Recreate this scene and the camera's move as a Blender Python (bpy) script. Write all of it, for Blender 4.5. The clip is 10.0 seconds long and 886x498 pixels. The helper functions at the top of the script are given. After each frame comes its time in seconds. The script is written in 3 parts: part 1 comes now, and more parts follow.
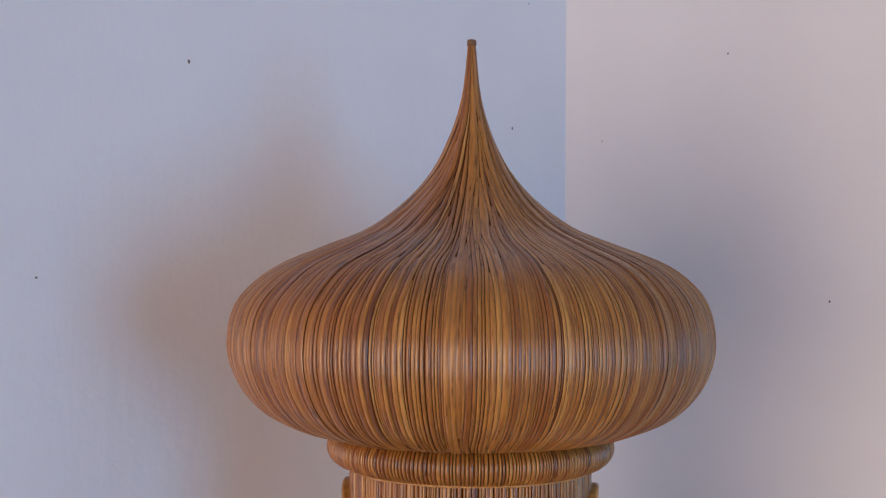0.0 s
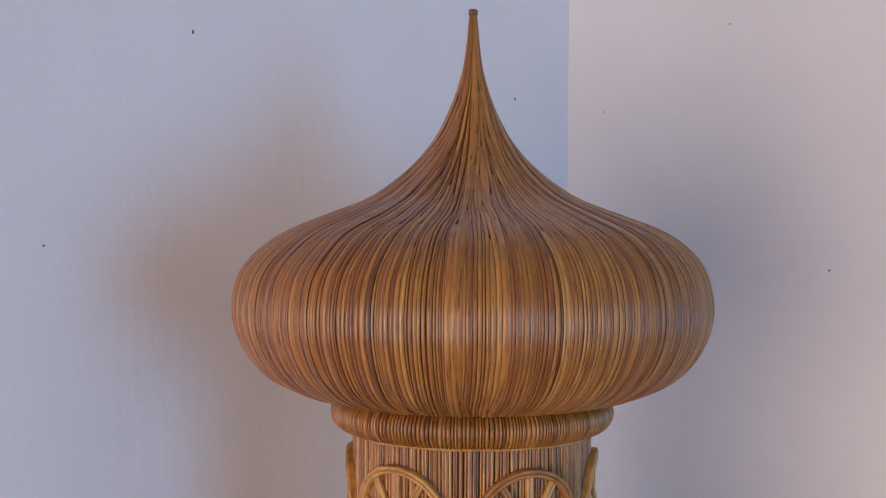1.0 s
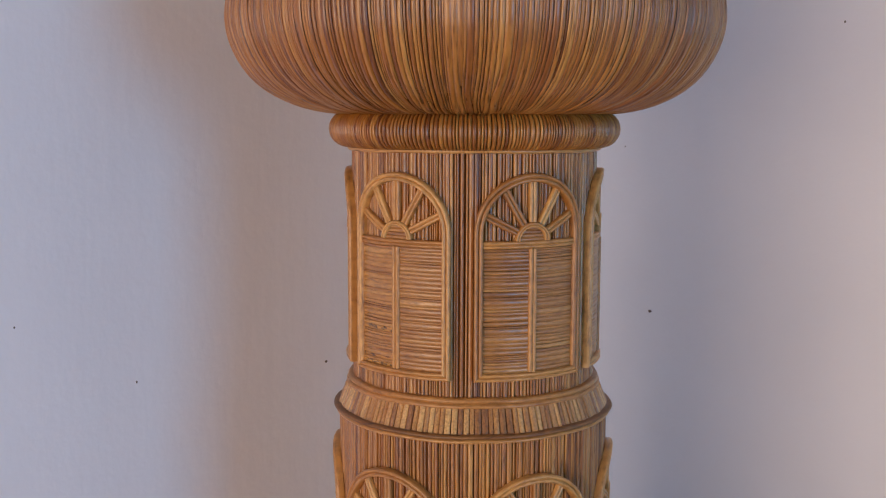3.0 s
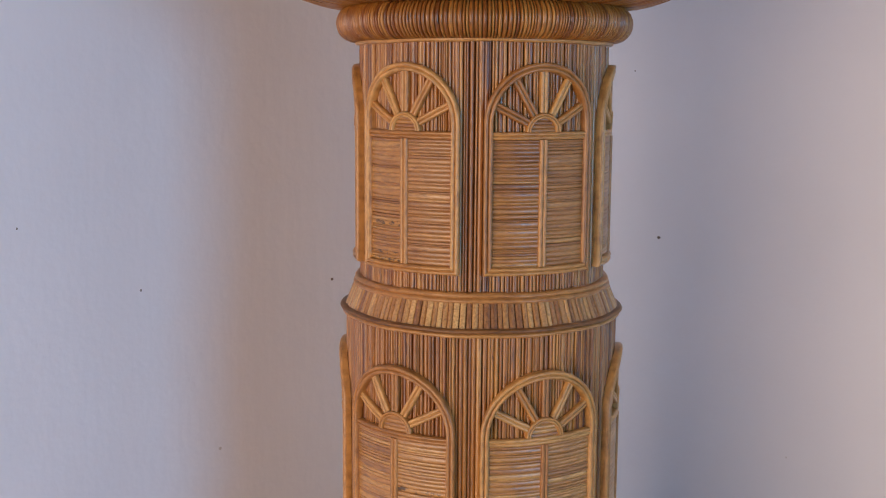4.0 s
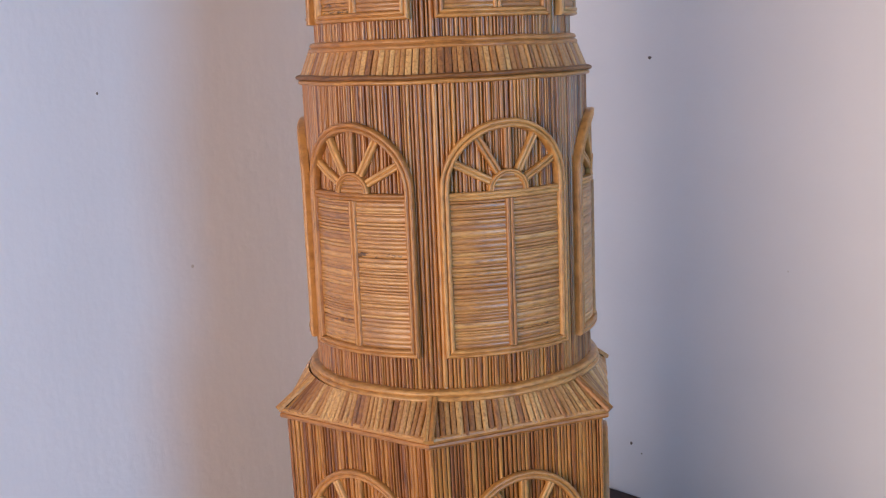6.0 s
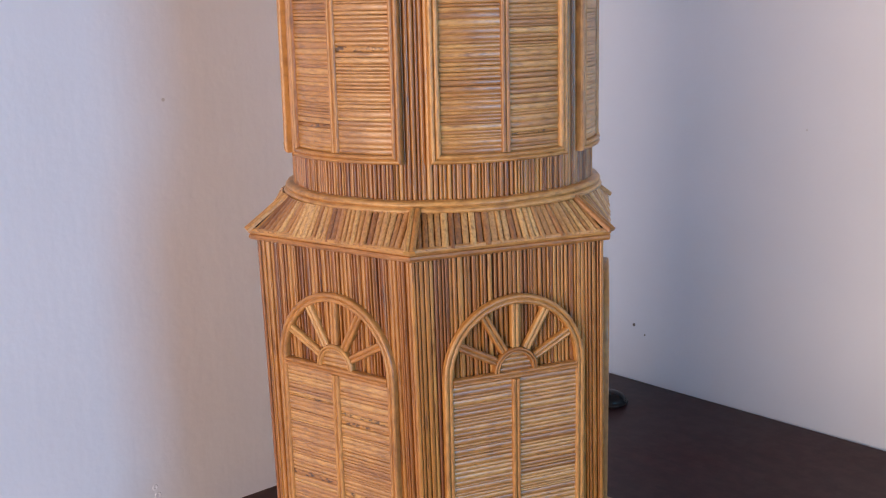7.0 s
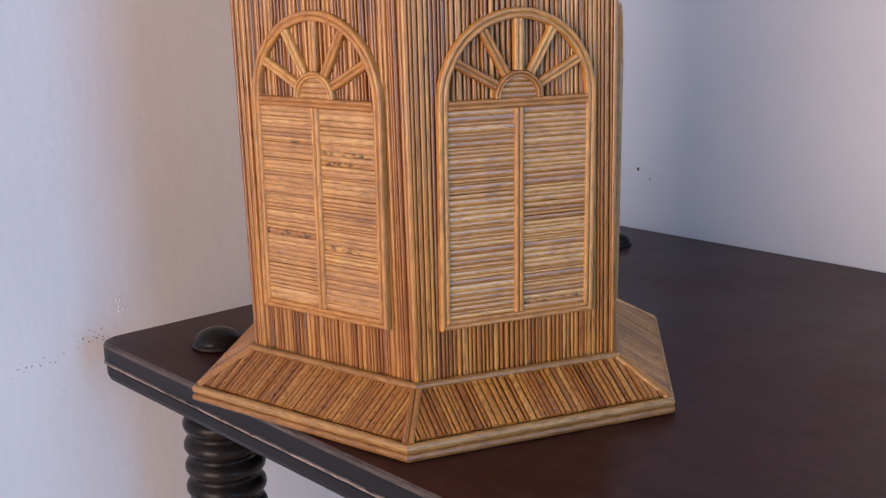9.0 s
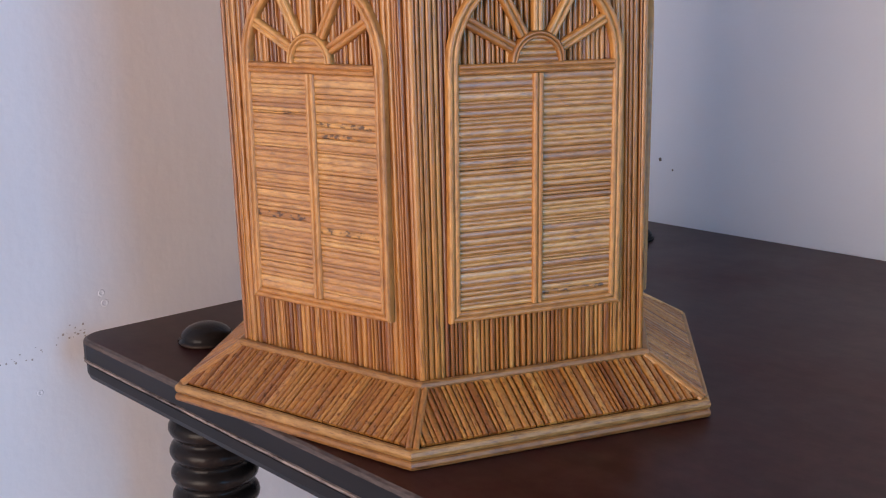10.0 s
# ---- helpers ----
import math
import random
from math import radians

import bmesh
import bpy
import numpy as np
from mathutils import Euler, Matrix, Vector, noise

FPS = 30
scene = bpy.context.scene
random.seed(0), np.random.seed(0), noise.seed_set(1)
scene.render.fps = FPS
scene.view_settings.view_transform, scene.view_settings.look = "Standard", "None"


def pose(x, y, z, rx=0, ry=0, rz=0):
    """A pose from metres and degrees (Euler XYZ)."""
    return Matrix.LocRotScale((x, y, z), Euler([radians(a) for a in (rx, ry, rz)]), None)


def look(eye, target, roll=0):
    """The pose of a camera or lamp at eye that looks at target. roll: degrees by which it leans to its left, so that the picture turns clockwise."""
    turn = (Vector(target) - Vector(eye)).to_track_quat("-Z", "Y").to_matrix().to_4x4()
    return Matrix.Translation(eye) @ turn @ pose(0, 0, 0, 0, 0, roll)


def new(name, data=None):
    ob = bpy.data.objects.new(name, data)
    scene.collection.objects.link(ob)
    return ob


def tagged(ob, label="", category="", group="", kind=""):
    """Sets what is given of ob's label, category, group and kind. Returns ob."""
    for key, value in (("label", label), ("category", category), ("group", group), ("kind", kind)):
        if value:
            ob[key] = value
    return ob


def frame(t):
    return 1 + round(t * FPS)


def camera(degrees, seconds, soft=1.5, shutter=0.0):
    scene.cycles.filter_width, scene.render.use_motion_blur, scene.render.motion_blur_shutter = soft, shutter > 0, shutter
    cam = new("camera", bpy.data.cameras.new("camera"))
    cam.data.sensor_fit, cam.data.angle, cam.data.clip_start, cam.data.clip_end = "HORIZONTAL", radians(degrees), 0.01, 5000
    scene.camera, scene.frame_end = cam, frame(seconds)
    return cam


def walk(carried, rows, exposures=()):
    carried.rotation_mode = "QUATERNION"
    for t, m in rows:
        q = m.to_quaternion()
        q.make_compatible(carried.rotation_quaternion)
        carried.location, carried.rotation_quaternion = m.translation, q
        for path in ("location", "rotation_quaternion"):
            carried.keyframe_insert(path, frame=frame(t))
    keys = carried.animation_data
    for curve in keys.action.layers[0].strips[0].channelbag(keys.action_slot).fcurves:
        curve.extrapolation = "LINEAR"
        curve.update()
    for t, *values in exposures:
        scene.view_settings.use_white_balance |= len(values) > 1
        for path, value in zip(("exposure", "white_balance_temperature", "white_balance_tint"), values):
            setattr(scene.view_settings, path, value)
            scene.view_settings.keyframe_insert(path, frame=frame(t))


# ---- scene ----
cam = camera(42.41, 10.0, 1.2)
# seconds, x, y, z, yaw, pitch, roll
ROWS = [
    (0.0, 0.0508, -0.8858, 0.8751, 4.70, -0.03, -0.30),
    (0.5, 0.0566, -0.8904, 0.8785, 4.56, -0.82, -0.26),
    (1.0, 0.0548, -0.8963, 0.8698, 4.99, -1.29, -0.26),
    (1.5, 0.0620, -0.8923, 0.8341, 5.77, -3.34, -0.11),
    (2.0, 0.0612, -0.8892, 0.8056, 5.71, -4.72, 0.31),
    (2.5, 0.0595, -0.8834, 0.7728, 5.34, -5.98, -0.05),
    (4.0, 0.0532, -0.8730, 0.6802, 5.49, -8.24, -0.38),
    (4.5, 0.0537, -0.8721, 0.6540, 6.32, -8.36, 0.24),
    (5.0, 0.0627, -0.8613, 0.6292, 6.21, -8.79, 0.61),
    (6.5, 0.1097, -0.8271, 0.4726, 6.99, -11.09, 2.72),
    (7.0, 0.1035, -0.7898, 0.4209, 7.23, -12.34, 1.41),
    (7.5, 0.0972, -0.7666, 0.3756, 6.75, -13.08, 0.85),
    (8.0, 0.0887, -0.7595, 0.3295, 6.61, -12.98, 0.90),
    (8.5, 0.0862, -0.7580, 0.2896, 6.16, -12.64, 1.26),
    (9.0, 0.0904, -0.7406, 0.2531, 6.70, -13.09, 0.94),
    (9.5, 0.0870, -0.7026, 0.2308, 7.10, -13.02, 0.51),
    (10.0, 0.0825, -0.6768, 0.2253, 7.21, -12.71, 0.85),
]
EXPOSURES = [(0.0, -0.55, 6680, 10), (2.5, -0.53, 6850, 10), (4.5, -0.41, 6790, 10), (7.5, -0.03, 6620, 10), (9.0, 0.0, 6550, 10), (10.0, -0.05, 6490, 10)]
walk(cam, [(t, pose(x, y, z, 90 + pitch, roll, yaw)) for t, x, y, z, yaw, pitch, roll in ROWS], EXPOSURES)

# ---- the room's plan: a runs along the right-hand wall, b along the left-hand wall, from their corner ----
CORNER = Vector((0.0849, 0.5063, 0.0))
WALL_TURN = radians(-40.6)
U = Vector((math.cos(WALL_TURN), math.sin(WALL_TURN), 0))
V = Vector((math.sin(WALL_TURN), -math.cos(WALL_TURN), 0))
FLOOR_Z, CEILING_Z = -0.76, 1.95
ROOM_A, ROOM_B = 3.3, 3.4
ROOM = Matrix.Translation(CORNER) @ Matrix((U, V, (0, 0, 1))).transposed().to_4x4()


def at(a, b, z):
    return ROOM @ Vector((a, b, z))


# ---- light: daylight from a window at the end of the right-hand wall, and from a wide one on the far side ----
world = bpy.data.worlds.new("sky")
scene.world = world
world.use_nodes = True
wn = world.node_tree
sky = wn.nodes.new("ShaderNodeTexSky")
sky.sky_type, sky.sun_disc = "NISHITA", False
sky.sun_elevation, sky.sun_rotation = radians(35), radians(200)
wn.links.new(sky.outputs["Color"], wn.nodes["Background"].inputs["Color"])
wn.nodes["Background"].inputs["Strength"].default_value = 0.1


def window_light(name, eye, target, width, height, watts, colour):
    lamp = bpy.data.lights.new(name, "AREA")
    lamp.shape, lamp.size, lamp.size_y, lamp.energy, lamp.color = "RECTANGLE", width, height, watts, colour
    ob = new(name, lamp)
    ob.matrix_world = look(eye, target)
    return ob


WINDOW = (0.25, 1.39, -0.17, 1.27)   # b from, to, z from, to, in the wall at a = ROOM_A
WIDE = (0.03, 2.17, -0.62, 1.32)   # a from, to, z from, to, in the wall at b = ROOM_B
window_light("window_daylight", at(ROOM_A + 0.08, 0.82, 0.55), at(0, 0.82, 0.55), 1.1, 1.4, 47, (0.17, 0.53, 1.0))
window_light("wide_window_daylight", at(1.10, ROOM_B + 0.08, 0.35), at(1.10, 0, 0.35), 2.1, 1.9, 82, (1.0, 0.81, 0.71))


# ---- materials ----
def material(name):
    m = bpy.data.materials.new(name)
    m.use_nodes = True
    return m, m.node_tree.nodes, m.node_tree.links, m.node_tree.nodes["Principled BSDF"]


def ramp(nodes, stops):
    r = nodes.new("ShaderNodeValToRGB")
    e = r.color_ramp.elements
    while len(e) < len(stops):
        e.new(0.5)
    for el, (p, c) in zip(e, stops):
        el.position, el.color = p, (*c, 1)
    return r


def noise_node(nodes, links, vector, scale, detail=3.0, rough=0.55):
    n = nodes.new("ShaderNodeTexNoise")
    n.inputs["Scale"].default_value, n.inputs["Detail"].default_value, n.inputs["Roughness"].default_value = scale, detail, rough
    if vector is not None:
        links.new(vector, n.inputs["Vector"])
    return n


def mix_colour(nodes, links, fac, a, b, mode="MIX"):
    m = nodes.new("ShaderNodeMix")
    m.data_type, m.blend_type = "RGBA", mode
    for sock, v in ((m.inputs[0], fac), (m.inputs[6], a), (m.inputs[7], b)):
        if isinstance(v, (int, float)):
            sock.default_value = v
        elif isinstance(v, tuple):
            sock.default_value = (*v, 1)
        else:
            links.new(v, sock)
    return m.outputs[2]


def bump_to(nodes, links, bsdf, height, strength, distance):
    b = nodes.new("ShaderNodeBump")
    b.inputs["Strength"].default_value, b.inputs["Distance"].default_value = strength, distance
    links.new(height, b.inputs["Height"])
    links.new(b.outputs["Normal"], bsdf.inputs["Normal"])


def reed_material(name, joined, stops, dark=0.5, along=3.0, coat=0.7, gloss=0.19, spread=0.0, matte=0.0, stain_colour=(0.13, 0.052, 0.02), across=2.2):
    """Varnished split reed; uv runs across and along each piece."""
    m, nodes, links, bsdf = material(name)
    if joined:
        rnd = nodes.new("ShaderNodeNewGeometry").outputs["Random Per Island"]
    else:
        rnd = nodes.new("ShaderNodeObjectInfo").outputs["Random"]
    uv = nodes.new("ShaderNodeTexCoord").outputs["UV"]
    off = nodes.new("ShaderNodeVectorMath")
    off.operation = "SCALE"
    off.inputs[0].default_value = (17.0, 53.0, 31.0)
    links.new(rnd, off.inputs["Scale"])
    add = nodes.new("ShaderNodeVectorMath")
    links.new(uv, add.inputs[0])
    links.new(off.outputs["Vector"], add.inputs[1])
    stretch = nodes.new("ShaderNodeMapping")
    stretch.inputs["Scale"].default_value = (across, along, 1.0)
    links.new(add.outputs["Vector"], stretch.inputs["Vector"])
    streak = noise_node(nodes, links, stretch.outputs["Vector"], 1.6, 4.0, 0.6)
    fine = nodes.new("ShaderNodeMapping")
    fine.inputs["Scale"].default_value = (4.5, 13.0, 1.0)
    links.new(add.outputs["Vector"], fine.inputs["Vector"])
    grain = noise_node(nodes, links, fine.outputs["Vector"], 1.0, 4.0, 0.65)
    base = ramp(nodes, stops)
    wob = nodes.new("ShaderNodeMath")
    wob.operation = "MULTIPLY_ADD"
    links.new(streak.outputs["Fac"], wob.inputs[0])
    wob.inputs[1].default_value = 0.5
    links.new(rnd, wob.inputs[2])
    sub = nodes.new("ShaderNodeMath")
    sub.operation = "SUBTRACT"
    links.new(wob.outputs[0], sub.inputs[0])
    sub.inputs[1].default_value = 0.25
    links.new(sub.outputs[0], base.inputs["Fac"])
    stain = ramp(nodes, [(0.0, (1, 1, 1)), (0.33 + spread, (0.85, 0.85, 0.85)), (0.42 + spread, (0, 0, 0)), (1.0, (0, 0, 0))])
    links.new(streak.outputs["Fac"], stain.inputs["Fac"])
    k = nodes.new("ShaderNodeMath")
    k.operation = "MULTIPLY"
    links.new(stain.outputs["Color"], k.inputs[0])
    k.inputs[1].default_value = dark
    c1 = mix_colour(nodes, links, k.outputs[0], base.outputs["Color"], stain_colour)
    g = ramp(nodes, [(0.32, (0.52, 0.44, 0.36)), (0.56, (1.06, 1.06, 1.06)), (0.72, (1.16, 1.15, 1.12))])
    links.new(grain.outputs["Fac"], g.inputs["Fac"])
    c2 = mix_colour(nodes, links, 0.7, c1, g.outputs["Color"], "MULTIPLY")
    place = nodes.new("ShaderNodeNewGeometry").outputs["Position"]
    upright = nodes.new("ShaderNodeMapping")
    upright.inputs["Scale"].default_value = (1.0, 1.0, 0.35)
    links.new(place, upright.inputs["Vector"])
    broad = noise_node(nodes, links, upright.outputs["Vector"], 48.0, 3.0, 0.6)
    tone = ramp(nodes, [(0.30, (0.74, 0.67, 0.62)), (0.48, (1.0, 0.97, 0.95)), (0.70, (1.12, 1.14, 1.18))])
    links.new(broad.outputs["Fac"], tone.inputs["Fac"])
    c2 = mix_colour(nodes, links, 0.6, c2, tone.outputs["Color"], "MULTIPLY")
    links.new(c2, bsdf.inputs["Base Color"])
    rr = ramp(nodes, [(0.3, (0.24 + matte,) * 3), (0.7, (0.42 + matte,) * 3)])
    links.new(streak.outputs["Fac"], rr.inputs["Fac"])
    links.new(rr.outputs["Color"], bsdf.inputs["Roughness"])
    bsdf.inputs["Coat Weight"].default_value = coat
    bsdf.inputs["Coat Roughness"].default_value = gloss
    pits = noise_node(nodes, links, place, 330.0, 3.0, 0.65)
    relief = nodes.new("ShaderNodeMath")
    links.new(grain.outputs["Fac"], relief.inputs[0])
    links.new(pits.outputs["Fac"], relief.inputs[1])
    bump_to(nodes, links, bsdf, relief.outputs[0], 0.55, 0.0005)
    return m


WARM = [(0.0, (0.1425, 0.0395, 0.0073)), (0.1, (0.2565, 0.0837, 0.0146)), (0.45, (0.3468, 0.1316, 0.0227)), (0.85, (0.4133, 0.1739, 0.0332)), (1.0, (0.494, 0.2359, 0.0567))]
PALE = [(0.0, (0.315, 0.125, 0.0276)), (0.3, (0.445, 0.195, 0.0475)), (0.7, (0.515, 0.246, 0.0665)), (1.0, (0.6, 0.328, 0.1064))]
# short reeds: paler wood, with varnish reflections painted in as the palest stop
BLONDE_SHEEN = [(0.0, (0.23, 0.083, 0.019)), (0.2, (0.38, 0.163, 0.0399)), (0.6, (0.49, 0.242, 0.0712)), (1.0, (0.65, 0.388, 0.1425))]
MOTTLED = [(0.0, (0.33, 0.14, 0.0353)), (0.2, (0.43, 0.194, 0.0465)), (0.6, (0.48, 0.228, 0.0577)), (0.85, (0.52, 0.26, 0.0707)), (1.0, (0.575, 0.312, 0.0949))]
REED = reed_material("varnished_reed", False, WARM, 0.85, 6.0, 0.55, 0.21, 0.02)
REED_JOINED = reed_material("varnished_reed_joined", True, WARM, 0.85, 6.0, 0.55, 0.21, 0.02)
STRAW = reed_material("pale_varnished_reed", False, PALE, 0.45, 3.0, 0.5, 0.28, 0.02, 0.12, (0.13, 0.052, 0.02), 8.0)
SHORT = reed_material("blonde_sheen_short_reed", False, BLONDE_SHEEN, 0.5, 4.0, 0.9, 0.12, 0.02, 0.04, (0.13, 0.052, 0.02), 4.0)
EDGING = reed_material("brown_reed_edging", False, [(p, tuple(c * 0.64 for c in col)) for p, col in PALE], 0.7, 6.0, 0.25, 0.35, 0.03, 0.2, (0.09, 0.036, 0.015), 6.0)
SLAT = reed_material("pale_reed_slat", False, MOTTLED, 0.5, 5.0, 1.0, 0.32, 0.0, 0.14, (0.13, 0.052, 0.02), 3.5)
SLAT.node_tree.nodes["Principled BSDF"].inputs["Specular IOR Level"].default_value = 0.7
SLAT_BROWN = reed_material("brown_reed_slat", False, [(p, (c[0] * 0.84, c[1] * 0.78, c[2] * 0.72)) for p, c in MOTTLED], 0.55, 5.0, 1.0, 0.30, 0.0, 0.14, (0.13, 0.052, 0.02), 3.5)
SLAT_STAINED = reed_material("stained_reed_slat", False, MOTTLED, 1.0, 16.0, 0.6, 0.3, 0.07, 0.1, (0.035, 0.014, 0.007))


def simple_wood(name, c0, c1, rough):
    m, nodes, links, bsdf = material(name)
    co = nodes.new("ShaderNodeTexCoord").outputs["Object"]
    n = noise_node(nodes, links, co, 120.0, 4.0)
    r = ramp(nodes, [(0.3, c0), (0.7, c1)])
    links.new(n.outputs["Fac"], r.inputs["Fac"])
    links.new(r.outputs["Color"], bsdf.inputs["Base Color"])
    bsdf.inputs["Roughness"].default_value = rough
    return m


# core under the reeds; the shade of their gaps is put into its dark brown
CORE = simple_wood("gap_shade_core", (0.045, 0.013, 0.0035), (0.080, 0.025, 0.007), 0.8)
CORE.node_tree.nodes["Principled BSDF"].inputs["Specular IOR Level"].default_value = 0.1
TIP = simple_wood("dark_tip", (0.10, 0.045, 0.02), (0.20, 0.095, 0.04), 0.4)


def table_material(name, c0, c1, rough0, rough1, wear):
    m, nodes, links, bsdf = material(name)
    co = nodes.new("ShaderNodeTexCoord").outputs["Object"]
    mp = nodes.new("ShaderNodeMapping")
    mp.inputs["Scale"].default_value = (2.0, 22.0, 22.0)
    links.new(co, mp.inputs["Vector"])
    n = noise_node(nodes, links, mp.outputs["Vector"], 3.0, 5.0, 0.6)
    big = noise_node(nodes, links, co, 5.0, 4.0, 0.6)
    r = ramp(nodes, [(0.3, c0), (0.72, c1)])
    links.new(n.outputs["Fac"], r.inputs["Fac"])
    col = mix_colour(nodes, links, 0.6, r.outputs["Color"], big.outputs["Fac"], "OVERLAY")
    # rubbed edges show the paler wood
    geo = nodes.new("ShaderNodeNewGeometry")
    edge = ramp(nodes, [(0.53, (0, 0, 0)), (0.62, (1, 1, 1))])
    links.new(geo.outputs["Pointiness"], edge.inputs["Fac"])
    scuff = noise_node(nodes, links, co, 60.0, 4.0, 0.7)
    sc = ramp(nodes, [(0.42, (0, 0, 0)), (0.62, (1, 1, 1))])
    links.new(scuff.outputs["Fac"], sc.inputs["Fac"])
    k = mix_colour(nodes, links, 1.0, edge.outputs["Color"], sc.outputs["Color"], "MULTIPLY")
    kk = nodes.new("ShaderNodeMath")
    kk.operation = "MULTIPLY"
    links.new(k, kk.inputs[0])
    kk.inputs[1].default_value = wear
    col = mix_colour(nodes, links, kk.outputs[0], col, (0.20, 0.13, 0.10))
    links.new(col, bsdf.inputs["Base Color"])
    rr = ramp(nodes, [(0.3, (rough0,) * 3), (0.7, (rough1,) * 3)])
    links.new(big.outputs["Fac"], rr.inputs["Fac"])
    links.new(rr.outputs["Color"], bsdf.inputs["Roughness"])
    bsdf.inputs["Specular IOR Level"].default_value = 0.15
    bump_to(nodes, links, bsdf, n.outputs["Fac"], 0.12, 0.0006)
    return m


TABLE = table_material("dark_rosewood_varnish", (0.024, 0.0048, 0.0050), (0.039, 0.0085, 0.0088), 0.28, 0.42, 0.8)
EDGE = table_material("dark_table_edge", (0.011, 0.010, 0.012), (0.017, 0.015, 0.018), 0.34, 0.48, 0.0)
LEG = table_material("black_lacquered_wood", (0.008, 0.007, 0.007), (0.018, 0.014, 0.014), 0.15, 0.30, 0.5)


def rubbed_material(name, dark, pale):
    m, nodes, links, bsdf = material(name)
    co = nodes.new("ShaderNodeTexCoord").outputs["Object"]
    mp = nodes.new("ShaderNodeMapping")
    mp.inputs["Scale"].default_value = (18.0, 18.0, 120.0)
    links.new(co, mp.inputs["Vector"])
    n = noise_node(nodes, links, mp.outputs["Vector"], 3.0, 5.0, 0.7)
    r = ramp(nodes, [(0.40, dark), (0.56, pale), (0.75, tuple(c * 1.4 for c in pale))])
    links.new(n.outputs["Fac"], r.inputs["Fac"])
    links.new(r.outputs["Color"], bsdf.inputs["Base Color"])
    bsdf.inputs["Roughness"].default_value = 0.55
    return m


RUBBED = rubbed_material("rubbed_table_edge", (0.035, 0.022, 0.019), (0.085, 0.060, 0.052))
BEAD = rubbed_material("rubbed_table_bead", (0.030, 0.020, 0.020), (0.24, 0.19, 0.17))


def wall_material(name, colour):
    m, nodes, links, bsdf = material(name)
    co = nodes.new("ShaderNodeTexCoord").outputs["Object"]
    big = noise_node(nodes, links, co, 3.0, 4.0, 0.55)
    fine = noise_node(nodes, links, co, 55.0, 5.0, 0.6)
    lo = tuple(c * 0.93 for c in colour)
    r = ramp(nodes, [(0.3, lo), (0.7, colour)])
    links.new(big.outputs["Fac"], r.inputs["Fac"])
    spots = nodes.new("ShaderNodeTexVoronoi")
    spots.inputs["Scale"].default_value = 16.0
    links.new(co, spots.inputs["Vector"])
    sp = ramp(nodes, [(0.0, (1, 1, 1)), (0.018, (1, 1, 1)), (0.03, (0, 0, 0))])
    links.new(spots.outputs["Distance"], sp.inputs["Fac"])
    pick = noise_node(nodes, links, co, 9.0, 1.0)
    pk = ramp(nodes, [(0.55, (0, 0, 0)), (0.6, (0.6, 0.6, 0.6))])
    links.new(pick.outputs["Fac"], pk.inputs["Fac"])
    f = mix_colour(nodes, links, 1.0, sp.outputs["Color"], pk.outputs["Color"], "MULTIPLY")
    c = mix_colour(nodes, links, f, r.outputs["Color"], (0.42, 0.36, 0.31))
    links.new(c, bsdf.inputs["Base Color"])
    bsdf.inputs["Roughness"].default_value = 0.55
    drip = nodes.new("ShaderNodeMapping")
    drip.inputs["Scale"].default_value = (30.0, 30.0, 4.0)
    links.new(co, drip.inputs["Vector"])
    dn = noise_node(nodes, links, drip.outputs["Vector"], 1.0, 3.0)
    s = nodes.new("ShaderNodeMath")
    links.new(fine.outputs["Fac"], s.inputs[0])
    links.new(dn.outputs["Fac"], s.inputs[1])
    bump_to(nodes, links, bsdf, s.outputs[0], 0.30, 0.0018)
    return m


WALL = wall_material("off_white_wall_paint", (0.81, 0.80, 0.84))
# unseen far walls and ceiling: mid-tones picked to hold down the fill light
FAR_WALL = wall_material("unseen_wall_tone", (0.36, 0.32, 0.28))
CEIL = wall_material("unseen_ceiling_tone", (0.40, 0.37, 0.34))
# unseen floor, its warm tone set to bounce light onto the lower walls
FLOOR = simple_wood("warm_bounce_floor", (0.32, 0.19, 0.14), (0.41, 0.26, 0.20), 0.45)
SCUFF = simple_wood("grey_scuff", (0.32, 0.27, 0.25), (0.48, 0.43, 0.41), 0.7)
SPECK = simple_wood("brown_speck", (0.10, 0.075, 0.06), (0.20, 0.15, 0.12), 0.7)


# ---- mesh helpers ----
def finish(name, bm, mat, parent=None, label="", smooth=False, basis=None):
    mesh = bpy.data.meshes.new(name)
    bm.normal_update()
    bm.to_mesh(mesh)
    bm.free()
    mesh.materials.append(mat)
    if smooth:
        mesh.polygons.foreach_set("use_smooth", [True] * len(mesh.polygons))
    ob = new(name, mesh)
    if basis is not None:
        ob.matrix_basis = basis
    if parent is not None:
        ob.parent = parent
    if label:
        ob["label"] = label
    return ob


def part(name, bm, mat, parent, label="", smooth=False, basis=None):
    return finish(name, bm, mat, parent, label, smooth, basis)


def share(name, mesh, parent, basis):
    ob = new(name, mesh)
    ob.matrix_basis = basis
    ob.parent = parent
    return ob


def box(bm, x0, x1, y0, y1, z0, z1):
    v = [bm.verts.new(p) for p in ((x0, y0, z0), (x1, y0, z0), (x1, y1, z0), (x0, y1, z0), (x0, y0, z1), (x1, y0, z1), (x1, y1, z1), (x0, y1, z1))]
    for f in ((0, 3, 2, 1), (4, 5, 6, 7), (0, 1, 5, 4), (1, 2, 6, 5), (2, 3, 7, 6), (3, 0, 4, 7)):
        bm.faces.new([v[i] for i in f])


